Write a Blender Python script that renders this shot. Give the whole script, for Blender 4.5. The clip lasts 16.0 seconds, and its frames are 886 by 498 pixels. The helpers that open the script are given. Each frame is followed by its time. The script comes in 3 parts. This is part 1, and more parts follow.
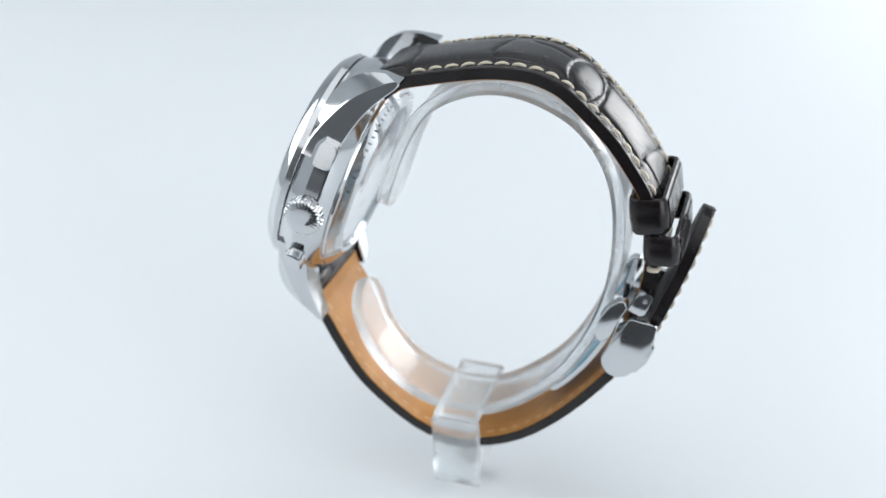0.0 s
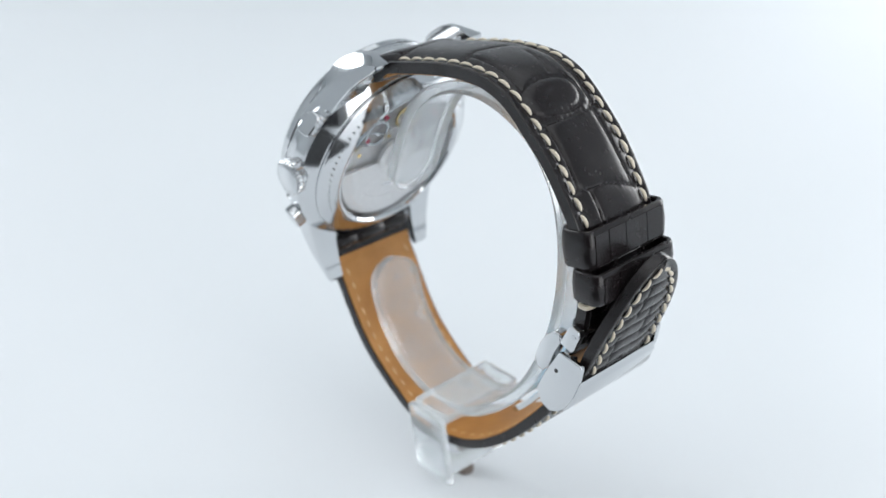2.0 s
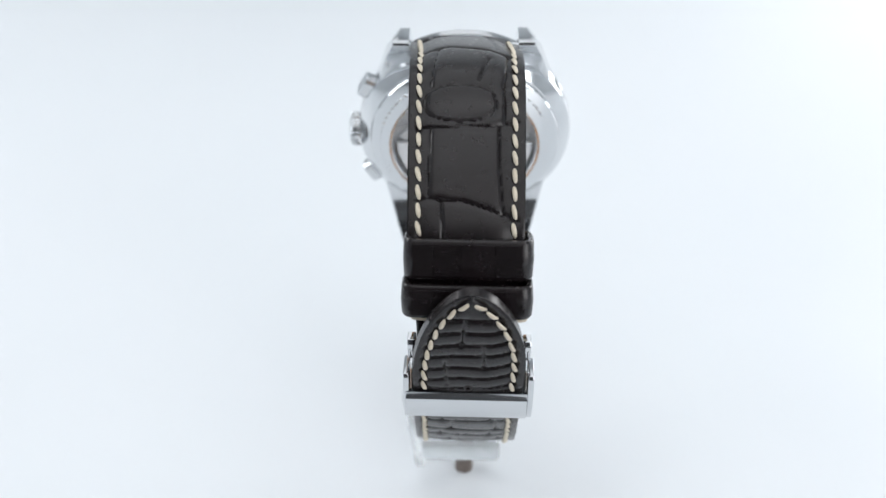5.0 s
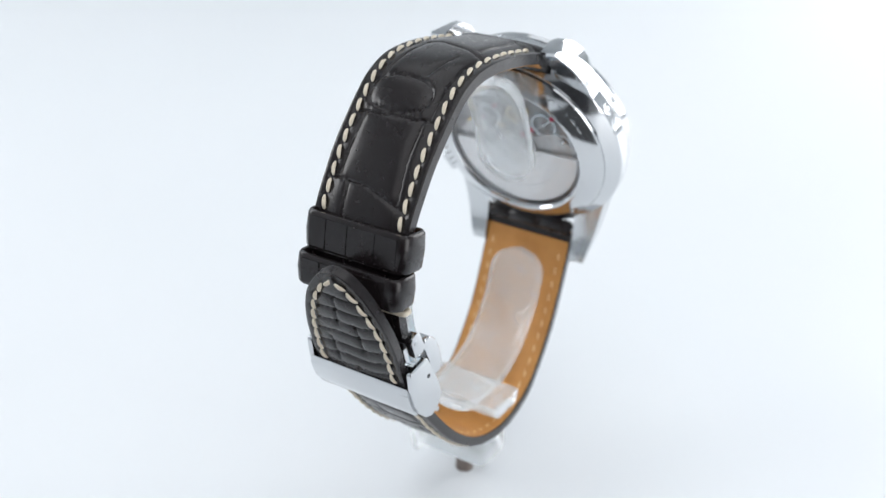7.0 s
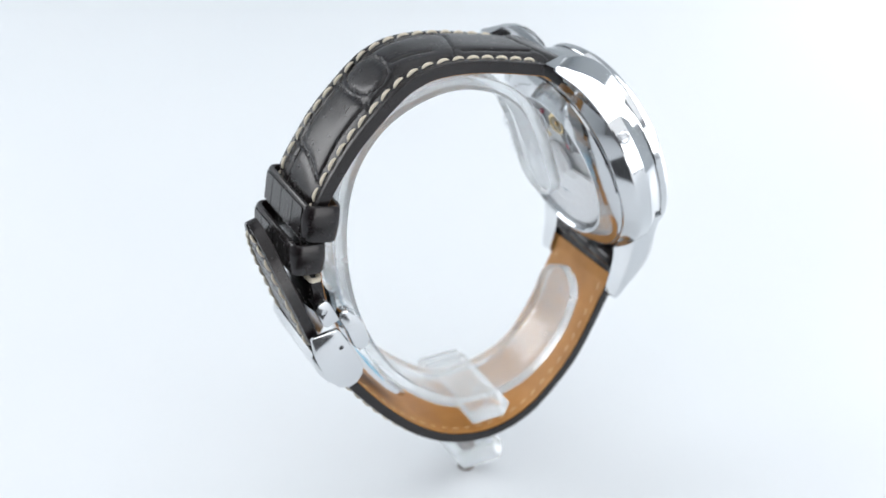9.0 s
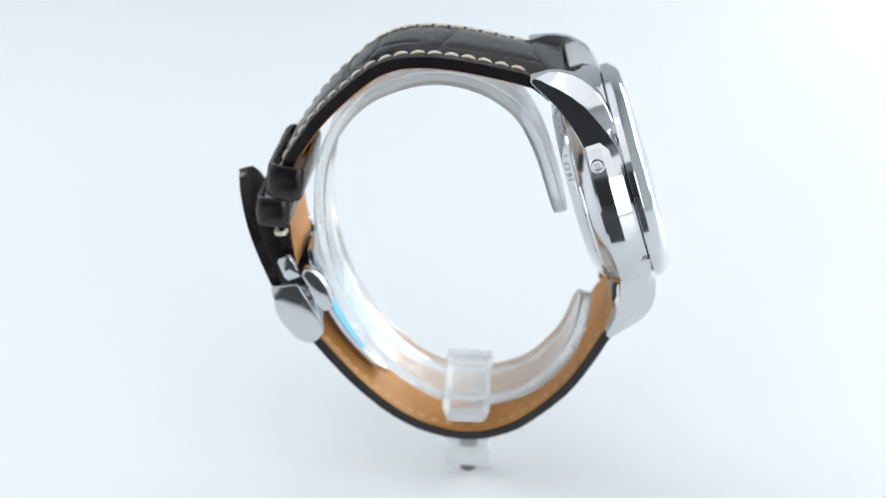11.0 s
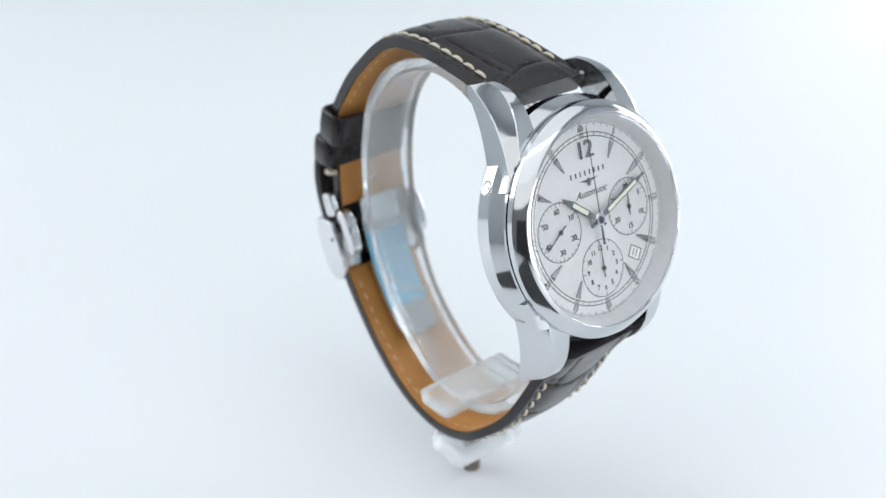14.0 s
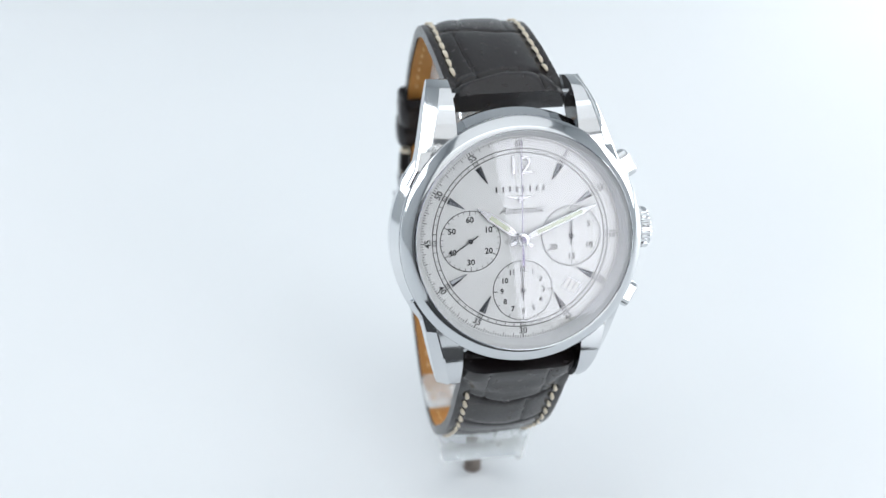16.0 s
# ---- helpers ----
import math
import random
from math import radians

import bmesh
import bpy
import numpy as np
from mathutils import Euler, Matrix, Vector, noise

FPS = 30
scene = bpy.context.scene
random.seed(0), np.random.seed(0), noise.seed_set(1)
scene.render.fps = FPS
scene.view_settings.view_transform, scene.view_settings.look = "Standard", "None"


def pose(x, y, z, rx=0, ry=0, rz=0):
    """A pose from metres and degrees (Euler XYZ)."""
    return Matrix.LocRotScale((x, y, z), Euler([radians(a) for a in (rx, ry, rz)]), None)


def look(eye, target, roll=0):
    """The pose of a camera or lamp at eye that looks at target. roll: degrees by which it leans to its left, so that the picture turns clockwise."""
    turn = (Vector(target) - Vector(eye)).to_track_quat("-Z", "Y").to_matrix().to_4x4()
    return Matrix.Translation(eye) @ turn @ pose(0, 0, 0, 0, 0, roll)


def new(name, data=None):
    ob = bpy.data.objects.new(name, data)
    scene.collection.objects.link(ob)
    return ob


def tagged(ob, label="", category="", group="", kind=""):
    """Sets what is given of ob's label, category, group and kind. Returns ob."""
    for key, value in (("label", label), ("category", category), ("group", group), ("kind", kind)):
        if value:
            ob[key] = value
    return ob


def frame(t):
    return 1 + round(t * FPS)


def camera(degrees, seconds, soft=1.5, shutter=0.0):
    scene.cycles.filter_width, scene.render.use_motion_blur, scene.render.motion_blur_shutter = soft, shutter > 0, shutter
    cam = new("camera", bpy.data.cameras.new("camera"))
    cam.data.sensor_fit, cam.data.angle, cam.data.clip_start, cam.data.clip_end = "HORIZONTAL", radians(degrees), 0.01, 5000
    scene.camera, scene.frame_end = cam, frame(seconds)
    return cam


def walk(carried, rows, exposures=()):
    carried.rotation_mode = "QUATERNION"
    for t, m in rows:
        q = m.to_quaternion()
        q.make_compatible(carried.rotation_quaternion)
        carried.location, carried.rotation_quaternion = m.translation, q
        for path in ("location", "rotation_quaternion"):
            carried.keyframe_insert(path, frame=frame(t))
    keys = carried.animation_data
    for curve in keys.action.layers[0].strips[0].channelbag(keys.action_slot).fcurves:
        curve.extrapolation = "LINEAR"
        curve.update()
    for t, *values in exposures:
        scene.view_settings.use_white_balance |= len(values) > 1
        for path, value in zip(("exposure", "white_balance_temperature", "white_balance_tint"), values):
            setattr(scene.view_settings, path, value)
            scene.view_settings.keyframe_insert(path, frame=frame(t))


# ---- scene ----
# A wrist watch on a clear display stand turns before a still camera inside a white light tent.
MM = 0.001
GROUND = -158.5            # height of the tabletop below the camera, in mm


def turn(t):
    """Turn of the display in degrees at t seconds: close to 15.4 degrees a second."""
    k = t / 8 - 1
    return -13.0 - 15.355 * t - 1.058 * k * k + 1.266 * k ** 3


cam = camera(41.64, 16.0, soft=1.5)
cam.data.dof.use_dof, cam.data.dof.focus_distance, cam.data.dof.aperture_fstop = True, 0.192, 17.0
EYE = Vector((0, -0.2, -GROUND * MM))
AIM = EYE + Vector((-0.02547, 0.88436, -0.46603)) * 0.2
walk(cam, [(0.0, look(EYE, AIM, 0.451)), (16.0, look(EYE, AIM, 0.451))], exposures=[(0.0, -0.13, 6500, 10), (2.5, -0.14, 6500, 10), (3.5, -0.10, 6520, 10.6), (6.4, -0.02, 6570, 11.6), (9.1, 0.03, 6550, 11.4), (12.0, -0.04, 6500, 10), (16.0, -0.06, 6500, 10)])

# ---- light ----
world = bpy.data.worlds.new("world")
scene.world = world
world.use_nodes = True
world.node_tree.nodes["Background"].inputs[0].default_value = (0.80, 0.90, 1.0, 1)
world.node_tree.nodes["Background"].inputs[1].default_value = 0.25


def softbox(name, eye, target, sx, sy, watts, color=(1, 1, 1)):
    lamp = bpy.data.lights.new(name, "AREA")
    lamp.shape, lamp.size, lamp.size_y, lamp.energy, lamp.color = "RECTANGLE", sx, sy, watts, color
    ob = new(name, lamp)
    ob.matrix_world = look(eye, target)
    return tagged(ob, kind="structure")


softbox("softbox_lamp_top", (0.0, 0.22, 0.86), (0, 0.22, 0), 0.9, 0.9, 2.1, (0.968, 0.988, 1.0))
softbox("softbox_lamp_side", (0.47, 0.35, 0.165), (0.05, 0.06, 0.06), 0.42, 0.26, 2.15, (0.978, 0.988, 1.0))
# Unseen fill above the camera, added to brighten the dial; no known lamp.
softbox("softbox_lamp_front", (0.05, -0.42, 0.70), (0, 0, 0.06), 1.10, 0.70, 2.65, (0.968, 0.988, 1.0))
softbox("softbox_lamp_front", (0.41, -0.47, 0.19), (0, 0, 0.06), 0.40, 0.34, 1.5, (0.978, 0.988, 1.0))
softbox("softbox_lamp_side", (-0.55, 0.16, 0.31), (0, 0.05, 0.08), 0.38, 0.30, 1.6, (0.968, 0.988, 1.0))


# ---- materials ----
def material(name):
    m = bpy.data.materials.new(name)
    m.use_nodes = True
    return m, m.node_tree, m.node_tree.nodes["Principled BSDF"]


def link(nt, a, b):
    nt.links.new(a, b)


def noise_node(nt, scale, detail=4, rough=0.55, dist=0.0):
    tc = nt.nodes.new("ShaderNodeTexCoord")
    n = nt.nodes.new("ShaderNodeTexNoise")
    n.inputs["Scale"].default_value = scale
    n.inputs["Detail"].default_value = detail
    n.inputs["Roughness"].default_value = rough
    n.inputs["Distortion"].default_value = dist
    link(nt, tc.outputs["Object"], n.inputs["Vector"])
    return n


def ramp(nt, fac, c0, c1, p0=0.3, p1=0.7):
    r = nt.nodes.new("ShaderNodeValToRGB")
    r.color_ramp.elements[0].position, r.color_ramp.elements[0].color = p0, (*c0, 1)
    r.color_ramp.elements[1].position, r.color_ramp.elements[1].color = p1, (*c1, 1)
    link(nt, fac, r.inputs["Fac"])
    return r.outputs["Color"]


def span(nt, fac, lo, hi):
    r = nt.nodes.new("ShaderNodeMapRange")
    r.inputs["To Min"].default_value, r.inputs["To Max"].default_value = lo, hi
    link(nt, fac, r.inputs["Value"])
    return r.outputs["Result"]


def bump(nt, bsdf, height, strength, dist):
    b = nt.nodes.new("ShaderNodeBump")
    b.inputs["Strength"].default_value, b.inputs["Distance"].default_value = strength, dist
    link(nt, height, b.inputs["Height"])
    link(nt, b.outputs["Normal"], bsdf.inputs["Normal"])
    return b


def mottled(name, c0, c1, scale, rough=(0.4, 0.6), metal=0.0, bump_scale=0, bump_strength=0.1, bump_dist=0.0001, spec=0.5):
    m, nt, b = material(name)
    n = noise_node(nt, scale)
    link(nt, ramp(nt, n.outputs["Fac"], c0, c1), b.inputs["Base Color"])
    n2 = noise_node(nt, scale * 3.3, 3)
    link(nt, span(nt, n2.outputs["Fac"], *rough), b.inputs["Roughness"])
    b.inputs["Metallic"].default_value = metal
    b.inputs["Specular IOR Level"].default_value = spec
    if bump_scale:
        bump(nt, b, noise_node(nt, bump_scale, 5).outputs["Fac"], bump_strength, bump_dist)
    return m


def leather(name, c0, c1, rough):
    """Glazed crocodile leather: fine pores, wrinkles and a soft sheen."""
    m, nt, b = material(name)
    n = noise_node(nt, 260, 6, 0.6)
    link(nt, ramp(nt, n.outputs["Fac"], c0, c1), b.inputs["Base Color"])
    link(nt, span(nt, noise_node(nt, 700, 3).outputs["Fac"], *rough), b.inputs["Roughness"])
    v = nt.nodes.new("ShaderNodeTexVoronoi")
    v.feature = "DISTANCE_TO_EDGE"
    v.inputs["Scale"].default_value = 1500
    tc = nt.nodes.new("ShaderNodeTexCoord")
    link(nt, tc.outputs["Object"], v.inputs["Vector"])
    wr = noise_node(nt, 900, 6, 0.7, 1.2)
    mix = nt.nodes.new("ShaderNodeMath")
    mix.operation = "MULTIPLY_ADD"
    mix.inputs[1].default_value = 0.6
    link(nt, v.outputs["Distance"], mix.inputs[0])
    link(nt, wr.outputs["Fac"], mix.inputs[2])
    bump(nt, b, mix.outputs[0], 0.10, 0.00008)
    b.inputs["Specular IOR Level"].default_value = 0.42
    b.inputs["Sheen Weight"].default_value, b.inputs["Sheen Roughness"].default_value = 0.15, 0.35
    return m


def steel(name, c, rough, scale=300):
    m, nt, b = material(name)
    b.inputs["Base Color"].default_value = (*c, 1)
    b.inputs["Metallic"].default_value = 1
    link(nt, span(nt, noise_node(nt, scale, 4).outputs["Fac"], rough * 0.7, rough * 1.4), b.inputs["Roughness"])
    return m


def clear_plastic(name, tint, rough, ior):
    m, nt, b = material(name)
    b.inputs["Base Color"].default_value = (*tint, 1)
    link(nt, span(nt, noise_node(nt, 95, 3, 0.6, 0.8).outputs["Fac"], 0.58, 0.98), b.inputs["Transmission Weight"])
    b.inputs["IOR"].default_value = ior
    link(nt, span(nt, noise_node(nt, 120, 3).outputs["Fac"], rough * 0.4, rough * 1.6), b.inputs["Roughness"])
    bump(nt, b, noise_node(nt, 170, 3).outputs["Fac"], 0.22, 0.0005)
    return m


def coated_glass(name, tint):
    """Sapphire with a bluish anti-glare coating: clear, with a tinted mirror sheen."""
    m, nt, b = material(name)
    nt.nodes.remove(b)
    out = nt.nodes["Material Output"]
    tr, gl, mx, fr = (nt.nodes.new("ShaderNode" + k) for k in ("BsdfTransparent", "BsdfGlossy", "MixShader", "LayerWeight"))
    pw, ma = (nt.nodes.new("ShaderNodeMath") for _ in range(2))
    pw.operation, ma.operation = "POWER", "MULTIPLY_ADD"
    fr.inputs["Blend"].default_value = 0.5
    pw.inputs[1].default_value = 5.0
    ma.inputs[1].default_value, ma.inputs[2].default_value = 0.9, 0.065
    link(nt, fr.outputs["Facing"], pw.inputs[0])
    link(nt, pw.outputs[0], ma.inputs[0])
    gl.inputs["Roughness"].default_value = 0.04
    gl.inputs["Color"].default_value = (*tint, 1)
    link(nt, ma.outputs[0], mx.inputs[0])
    link(nt, tr.outputs[0], mx.inputs[1])
    link(nt, gl.outputs[0], mx.inputs[2])
    link(nt, mx.outputs[0], out.inputs["Surface"])
    return m


M_TABLE = mottled("white_acrylic_table", (0.76, 0.80, 0.83), (0.80, 0.83, 0.86), 3.0, (0.30, 0.42), 0, 35, 0.03, 0.001)
M_TENT = mottled("pale_grey_tent_fabric", (0.52, 0.55, 0.57), (0.57, 0.60, 0.62), 6.0, (0.8, 0.95), 0, 900, 0.1, 0.0005)
M_FRONT = mottled("dark_grey_front", (0.19, 0.193, 0.198), (0.23, 0.233, 0.238), 12, (0.8, 0.95), 0, 900, 0.1, 0.0005)
M_DARK = mottled("dark_panel_cloth", (0.02, 0.02, 0.022), (0.035, 0.035, 0.04), 20, (0.8, 0.95))
M_UNDER = mottled("dark_grey_card", (0.03, 0.031, 0.034), (0.045, 0.047, 0.05), 20, (0.7, 0.9))
M_STEEL = steel("polished_steel", (0.62, 0.635, 0.65), 0.09)
M_SATIN = steel("satin_steel", (0.58, 0.60, 0.62), 0.24)
M_GOLD = steel("gilt_steel", (0.75, 0.55, 0.22), 0.2)
M_RUBY = mottled("ruby_jewel", (0.35, 0.02, 0.05), (0.45, 0.03, 0.08), 900, (0.1, 0.2))
M_ROTOR = mottled("grained_rotor", (0.68, 0.69, 0.70), (0.77, 0.78, 0.79), 1500, (0.28, 0.4), 0.3)
M_BRIDGE = mottled("grained_bridge", (0.46, 0.47, 0.48), (0.58, 0.59, 0.60), 900, (0.3, 0.4), 0.35)
M_PLATE = mottled("dark_movement_plate", (0.26, 0.26, 0.27), (0.46, 0.46, 0.47), 400, (0.3, 0.45), 0.3)
M_LEATHER = leather("dark_brown_croc_leather", (0.0050, 0.0034, 0.0040), (0.0105, 0.0072, 0.0082), (0.19, 0.32))
M_EDGE = leather("painted_leather_edge", (0.012, 0.009, 0.010), (0.022, 0.017, 0.018), (0.35, 0.55))
M_LINING = mottled("tan_calf_lining", (0.38, 0.165, 0.035), (0.50, 0.235, 0.06), 160, (0.45, 0.65), 0, 1600, 0.25, 0.00012)
M_THREAD = mottled("cream_waxed_thread", (0.58, 0.51, 0.40), (0.74, 0.68, 0.56), 1500, (0.5, 0.7), 0, 6000, 0.5, 0.0001)
M_TANTHREAD = mottled("pale_tan_thread", (0.62, 0.40, 0.18), (0.74, 0.52, 0.27), 1500, (0.5, 0.7))
M_DIAL = mottled("silvered_dial", (0.66, 0.67, 0.675), (0.71, 0.72, 0.725), 700, (0.30, 0.42), 0.08, 9000, 0.15, 0.00003)
M_SUBDIAL = mottled("azured_subdial", (0.64, 0.65, 0.655), (0.69, 0.70, 0.705), 900, (0.25, 0.38), 0.1)
M_INK = mottled("black_dial_print", (0.015, 0.015, 0.018), (0.03, 0.03, 0.034), 2000, (0.5, 0.6))
M_GREY = mottled("grey_dial_print", (0.02, 0.02, 0.024), (0.035, 0.035, 0.04), 2000, (0.5, 0.6))
M_INDEX = steel("facetted_index", (0.26, 0.265, 0.28), 0.10)
M_LUME = mottled("pale_green_lume", (0.66, 0.70, 0.55), (0.74, 0.78, 0.62), 2500, (0.6, 0.8))
M_BLUED = steel("violet_steel_hand", (0.15, 0.135, 0.20), 0.2)
M_WHITE = mottled("white_date_disc", (0.80, 0.80, 0.80), (0.84, 0.84, 0.84), 1500, (0.5, 0.6))
M_ACRYLIC = clear_plastic("clear_acrylic", (0.86, 0.89, 0.905), 0.15, 1.36)
M_CRYSTAL = coated_glass("coated_sapphire", (0.92, 0.92, 1.0))
M_BACKGLASS = coated_glass("back_sapphire", (0.95, 0.97, 1.0))
M_PIN = mottled("dark_bronze_pin", (0.15, 0.125, 0.11), (0.23, 0.19, 0.17), 500, (0.35, 0.5), 0.4)
M_FILM = mottled("blue_protective_film", (0.12, 0.42, 0.62), (0.18, 0.52, 0.72), 250, (0.15, 0.3))

# ---- mesh helpers ----


def part(name, geo, mat, parent, label="", smooth=True, kind="", sharp=38, out=None):
    """Links geo (a bmesh in mm, or a ready mesh in metres) as one mesh object under parent."""
    if isinstance(geo, bmesh.types.BMesh):
        me = bpy.data.meshes.new(name)
        bmesh.ops.recalc_face_normals(geo, faces=geo.faces)
        if out and sum(f.normal.dot(out) * f.calc_area() for f in geo.faces) < 0:
            bmesh.ops.reverse_faces(geo, faces=geo.faces)
        for v in geo.verts:
            v.co *= MM
        geo.to_mesh(me)
        geo.free()
    else:
        me = geo
    if mat and not me.materials:
        me.materials.append(mat)
    if smooth and len(me.polygons):
        me.polygons.foreach_set("use_smooth", [True] * len(me.polygons))
        me.set_sharp_from_angle(angle=radians(sharp))
    ob = new(name, me)
    ob.parent = parent
    return tagged(ob, label, kind=kind)


def moved(bm, m):
    bmesh.ops.transform(bm, matrix=m, verts=bm.verts)
    return bm


def lathe(profile, seg=96, closed=False):
    """Surface of revolution round z from (r, z) pairs, in mm."""
    bm = bmesh.new()
    rings = []
    for r, z in profile:
        if r < 1e-6:
            rings.append([bm.verts.new((0, 0, z))])
        else:
            rings.append([bm.verts.new((r * math.cos(2 * math.pi * k / seg), r * math.sin(2 * math.pi * k / seg), z)) for k in range(seg)])
    pairs = list(zip(rings, rings[1:])) + ([(rings[-1], rings[0])] if closed else [])
    for a, b in pairs:
        for k in range(seg):
            q = [a[k % len(a)], a[(k + 1) % len(a)], b[(k + 1) % len(b)], b[k % len(b)]]
            q = list(dict.fromkeys(q))
            if len(q) > 2:
                bm.faces.new(q)
    return bm


def loft(sections, cap=True):
    """Skin between closed sections of equal length, in mm."""
    bm = bmesh.new()
    rows = [[bm.verts.new(p) for p in s] for s in sections]
    n = len(rows[0])
    for a, b in zip(rows, rows[1:]):
        for k in range(n):
            bm.faces.new((a[k], a[(k + 1) % n], b[(k + 1) % n], b[k]))
    if cap:
        bm.faces.new(rows[0][::-1])
        bm.faces.new(rows[-1])
    return bm


def bevelled(bm, width, seg=2, angle=25):
    edges = [e for e in bm.edges if len(e.link_faces) == 2 and e.calc_face_angle(0) > radians(angle)]
    bmesh.ops.bevel(bm, geom=edges, offset=width, segments=seg, affect="EDGES", profile=0.6, clamp_overlap=True)
    return bm


def prism(outline, a, b, axis="y"):
    """A plate: outline in the plane across axis, from a to b along it. axis y: (x, z) pairs; axis z: (x, y) pairs."""
    put = (lambda p, h: (p[0], h, p[1])) if axis == "y" else (lambda p, h: (p[0], p[1], h))
    return loft([[put(p, a) for p in outline], [put(p, b) for p in outline]])


def box(x0, x1, y0, y1, z0, z1, bev=0.0, seg=2):
    bm = prism([(x0, y0), (x1, y0), (x1, y1), (x0, y1)], z0, z1, "z")
    return bevelled(bm, bev, seg) if bev else bm


def merged(*bms):
    out = bmesh.new()
    for b in bms:
        me = bpy.data.meshes.new("tmp")
        b.to_mesh(me)
        b.free()
        out.from_mesh(me)
        bpy.data.meshes.remove(me)
    return out


def text_mesh(body, size, depth=0.02, shear=0.0, bold=0.0):
    """Words in the built-in font as a mesh in mm, centred."""
    cu = bpy.data.curves.new("text", "FONT")
    cu.body, cu.size, cu.extrude, cu.align_x, cu.align_y, cu.shear, cu.resolution_u = body, size, depth, "CENTER", "CENTER", shear, 3
    cu.offset = bold
    ob = bpy.data.objects.new("text", cu)
    me = bpy.data.meshes.new_from_object(ob)
    bm = bmesh.new()
    bm.from_mesh(me)
    bpy.data.meshes.remove(me)
    bpy.data.objects.remove(ob)
    bpy.data.curves.remove(cu)
    return bm


def grid_mesh(name, rows, closed_loop=True):
    """Mesh from an array of loops (n, m, 3) in mm, capped at both ends."""
    n, m, _ = rows.shape
    i, j = np.meshgrid(np.arange(n - 1), np.arange(m), indexing="ij")
    j2 = (j + 1) % m
    quads = np.stack([i * m + j, i * m + j2, (i + 1) * m + j2, (i + 1) * m + j], -1).reshape(-1, 4)
    faces = quads.tolist() + [list(range(m))[::-1], list(range((n - 1) * m, n * m))]
    me = bpy.data.meshes.new(name)
    me.from_pydata((rows.reshape(-1, 3) * MM).tolist(), [], faces)
    me.update()
    bm = bmesh.new()
    bm.from_mesh(me)
    bmesh.ops.recalc_face_normals(bm, faces=bm.faces)
    bm.to_mesh(me)
    bm.free()
    return me


class Course:
    """A smooth line in the x-z plane through given points, with its tangents and outward normals."""

    def __init__(self, pts, side, step=0.45, out=0.0):
        p = np.array(pts, float)
        ext = np.vstack([2 * p[0] - p[1], p, 2 * p[-1] - p[-2]])
        fine = []
        for k in range(1, len(ext) - 2):
            a, b, c, d = ext[k - 1:k + 3]
            u = np.linspace(0, 1, 24, endpoint=False)[:, None]
            fine.append(0.5 * (2 * b + (c - a) * u + (2 * a - 5 * b + 4 * c - d) * u * u + (3 * b - a - 3 * c + d) * u ** 3))
        f = np.vstack([*fine, p[-1:]])
        for _ in range(30):
            f[1:-1] = 0.25 * f[:-2] + 0.5 * f[1:-1] + 0.25 * f[2:]
        s = np.r_[0, np.cumsum(np.linalg.norm(np.diff(f, axis=0), axis=1))]
        self.length = s[-1]
        self.s = np.linspace(0, s[-1], int(s[-1] / step) + 1)
        self.p = np.stack([np.interp(self.s, s, f[:, k]) for k in (0, 1)], 1)
        t = np.gradient(self.p, self.s, axis=0)
        self.t = t / np.linalg.norm(t, axis=1)[:, None]
        self.n = np.stack([-self.t[:, 1], self.t[:, 0]], 1) * side
        self.p = self.p + self.n * out

    def at(self, s):
        q = [np.array([np.interp(s, self.s, a[:, k]) for k in (0, 1)]) for a in (self.p, self.t, self.n)]
        return q[0], q[1] / np.linalg.norm(q[1]), q[2] / np.linalg.norm(q[2])


def band(name, course, s0, s1, half, top, bottom, nw=3, step=0.45):
    """A closed band along course: half(s) wide to each side, between the heights top(s, w) and bottom(s, w) over it."""
    ss = np.linspace(s0, s1, max(3, int((s1 - s0) / step)))
    rows = []
    for s in ss:
        p, t, n = course.at(s)
        w = np.linspace(-1, 1, nw) * half(s)
        up, dn = top(s, w), bottom(s, w)
        x = np.r_[p[0] + n[0] * up, (p[0] + n[0] * dn)[::-1]]
        z = np.r_[p[1] + n[1] * up, (p[1] + n[1] * dn)[::-1]]
        rows.append(np.stack([x, np.r_[w, w[::-1]], z], 1))
    return grid_mesh(name, np.array(rows))


def seg_dist(s, w, line):
    """Distance of the points (s, w) from a polyline."""
    best = np.full(w.shape, 1e9)
    for (a0, a1), (b0, b1) in zip(line, line[1:]):
        d0, d1 = b0 - a0, b1 - a1
        u = np.clip(((s - a0) * d0 + (w - a1) * d1) / (d0 * d0 + d1 * d1 + 1e-9), 0, 1)
        best = np.minimum(best, np.hypot(s - a0 - u * d0, w - a1 - u * d1))
    return best


# ---- setting ----
def plate(name, size, m, mat, label):
    bm = bmesh.new()
    bmesh.ops.create_grid(bm, x_segments=4, y_segments=4, size=0.5)
    lower = bmesh.ops.extrude_face_region(bm, geom=list(bm.faces))
    bmesh.ops.translate(bm, verts=[v for v in lower["geom"] if isinstance(v, bmesh.types.BMVert)], vec=(0, 0, -1))
    bmesh.ops.recalc_face_normals(bm, faces=bm.faces)
    bmesh.ops.scale(bm, vec=size, verts=bm.verts)
    me = bpy.data.meshes.new(name)
    bm.to_mesh(me)
    bm.free()
    me.materials.append(mat)
    ob = new(name, me)
    ob.matrix_world = m
    return tagged(ob, label, name.split("_")[0], kind="structure")


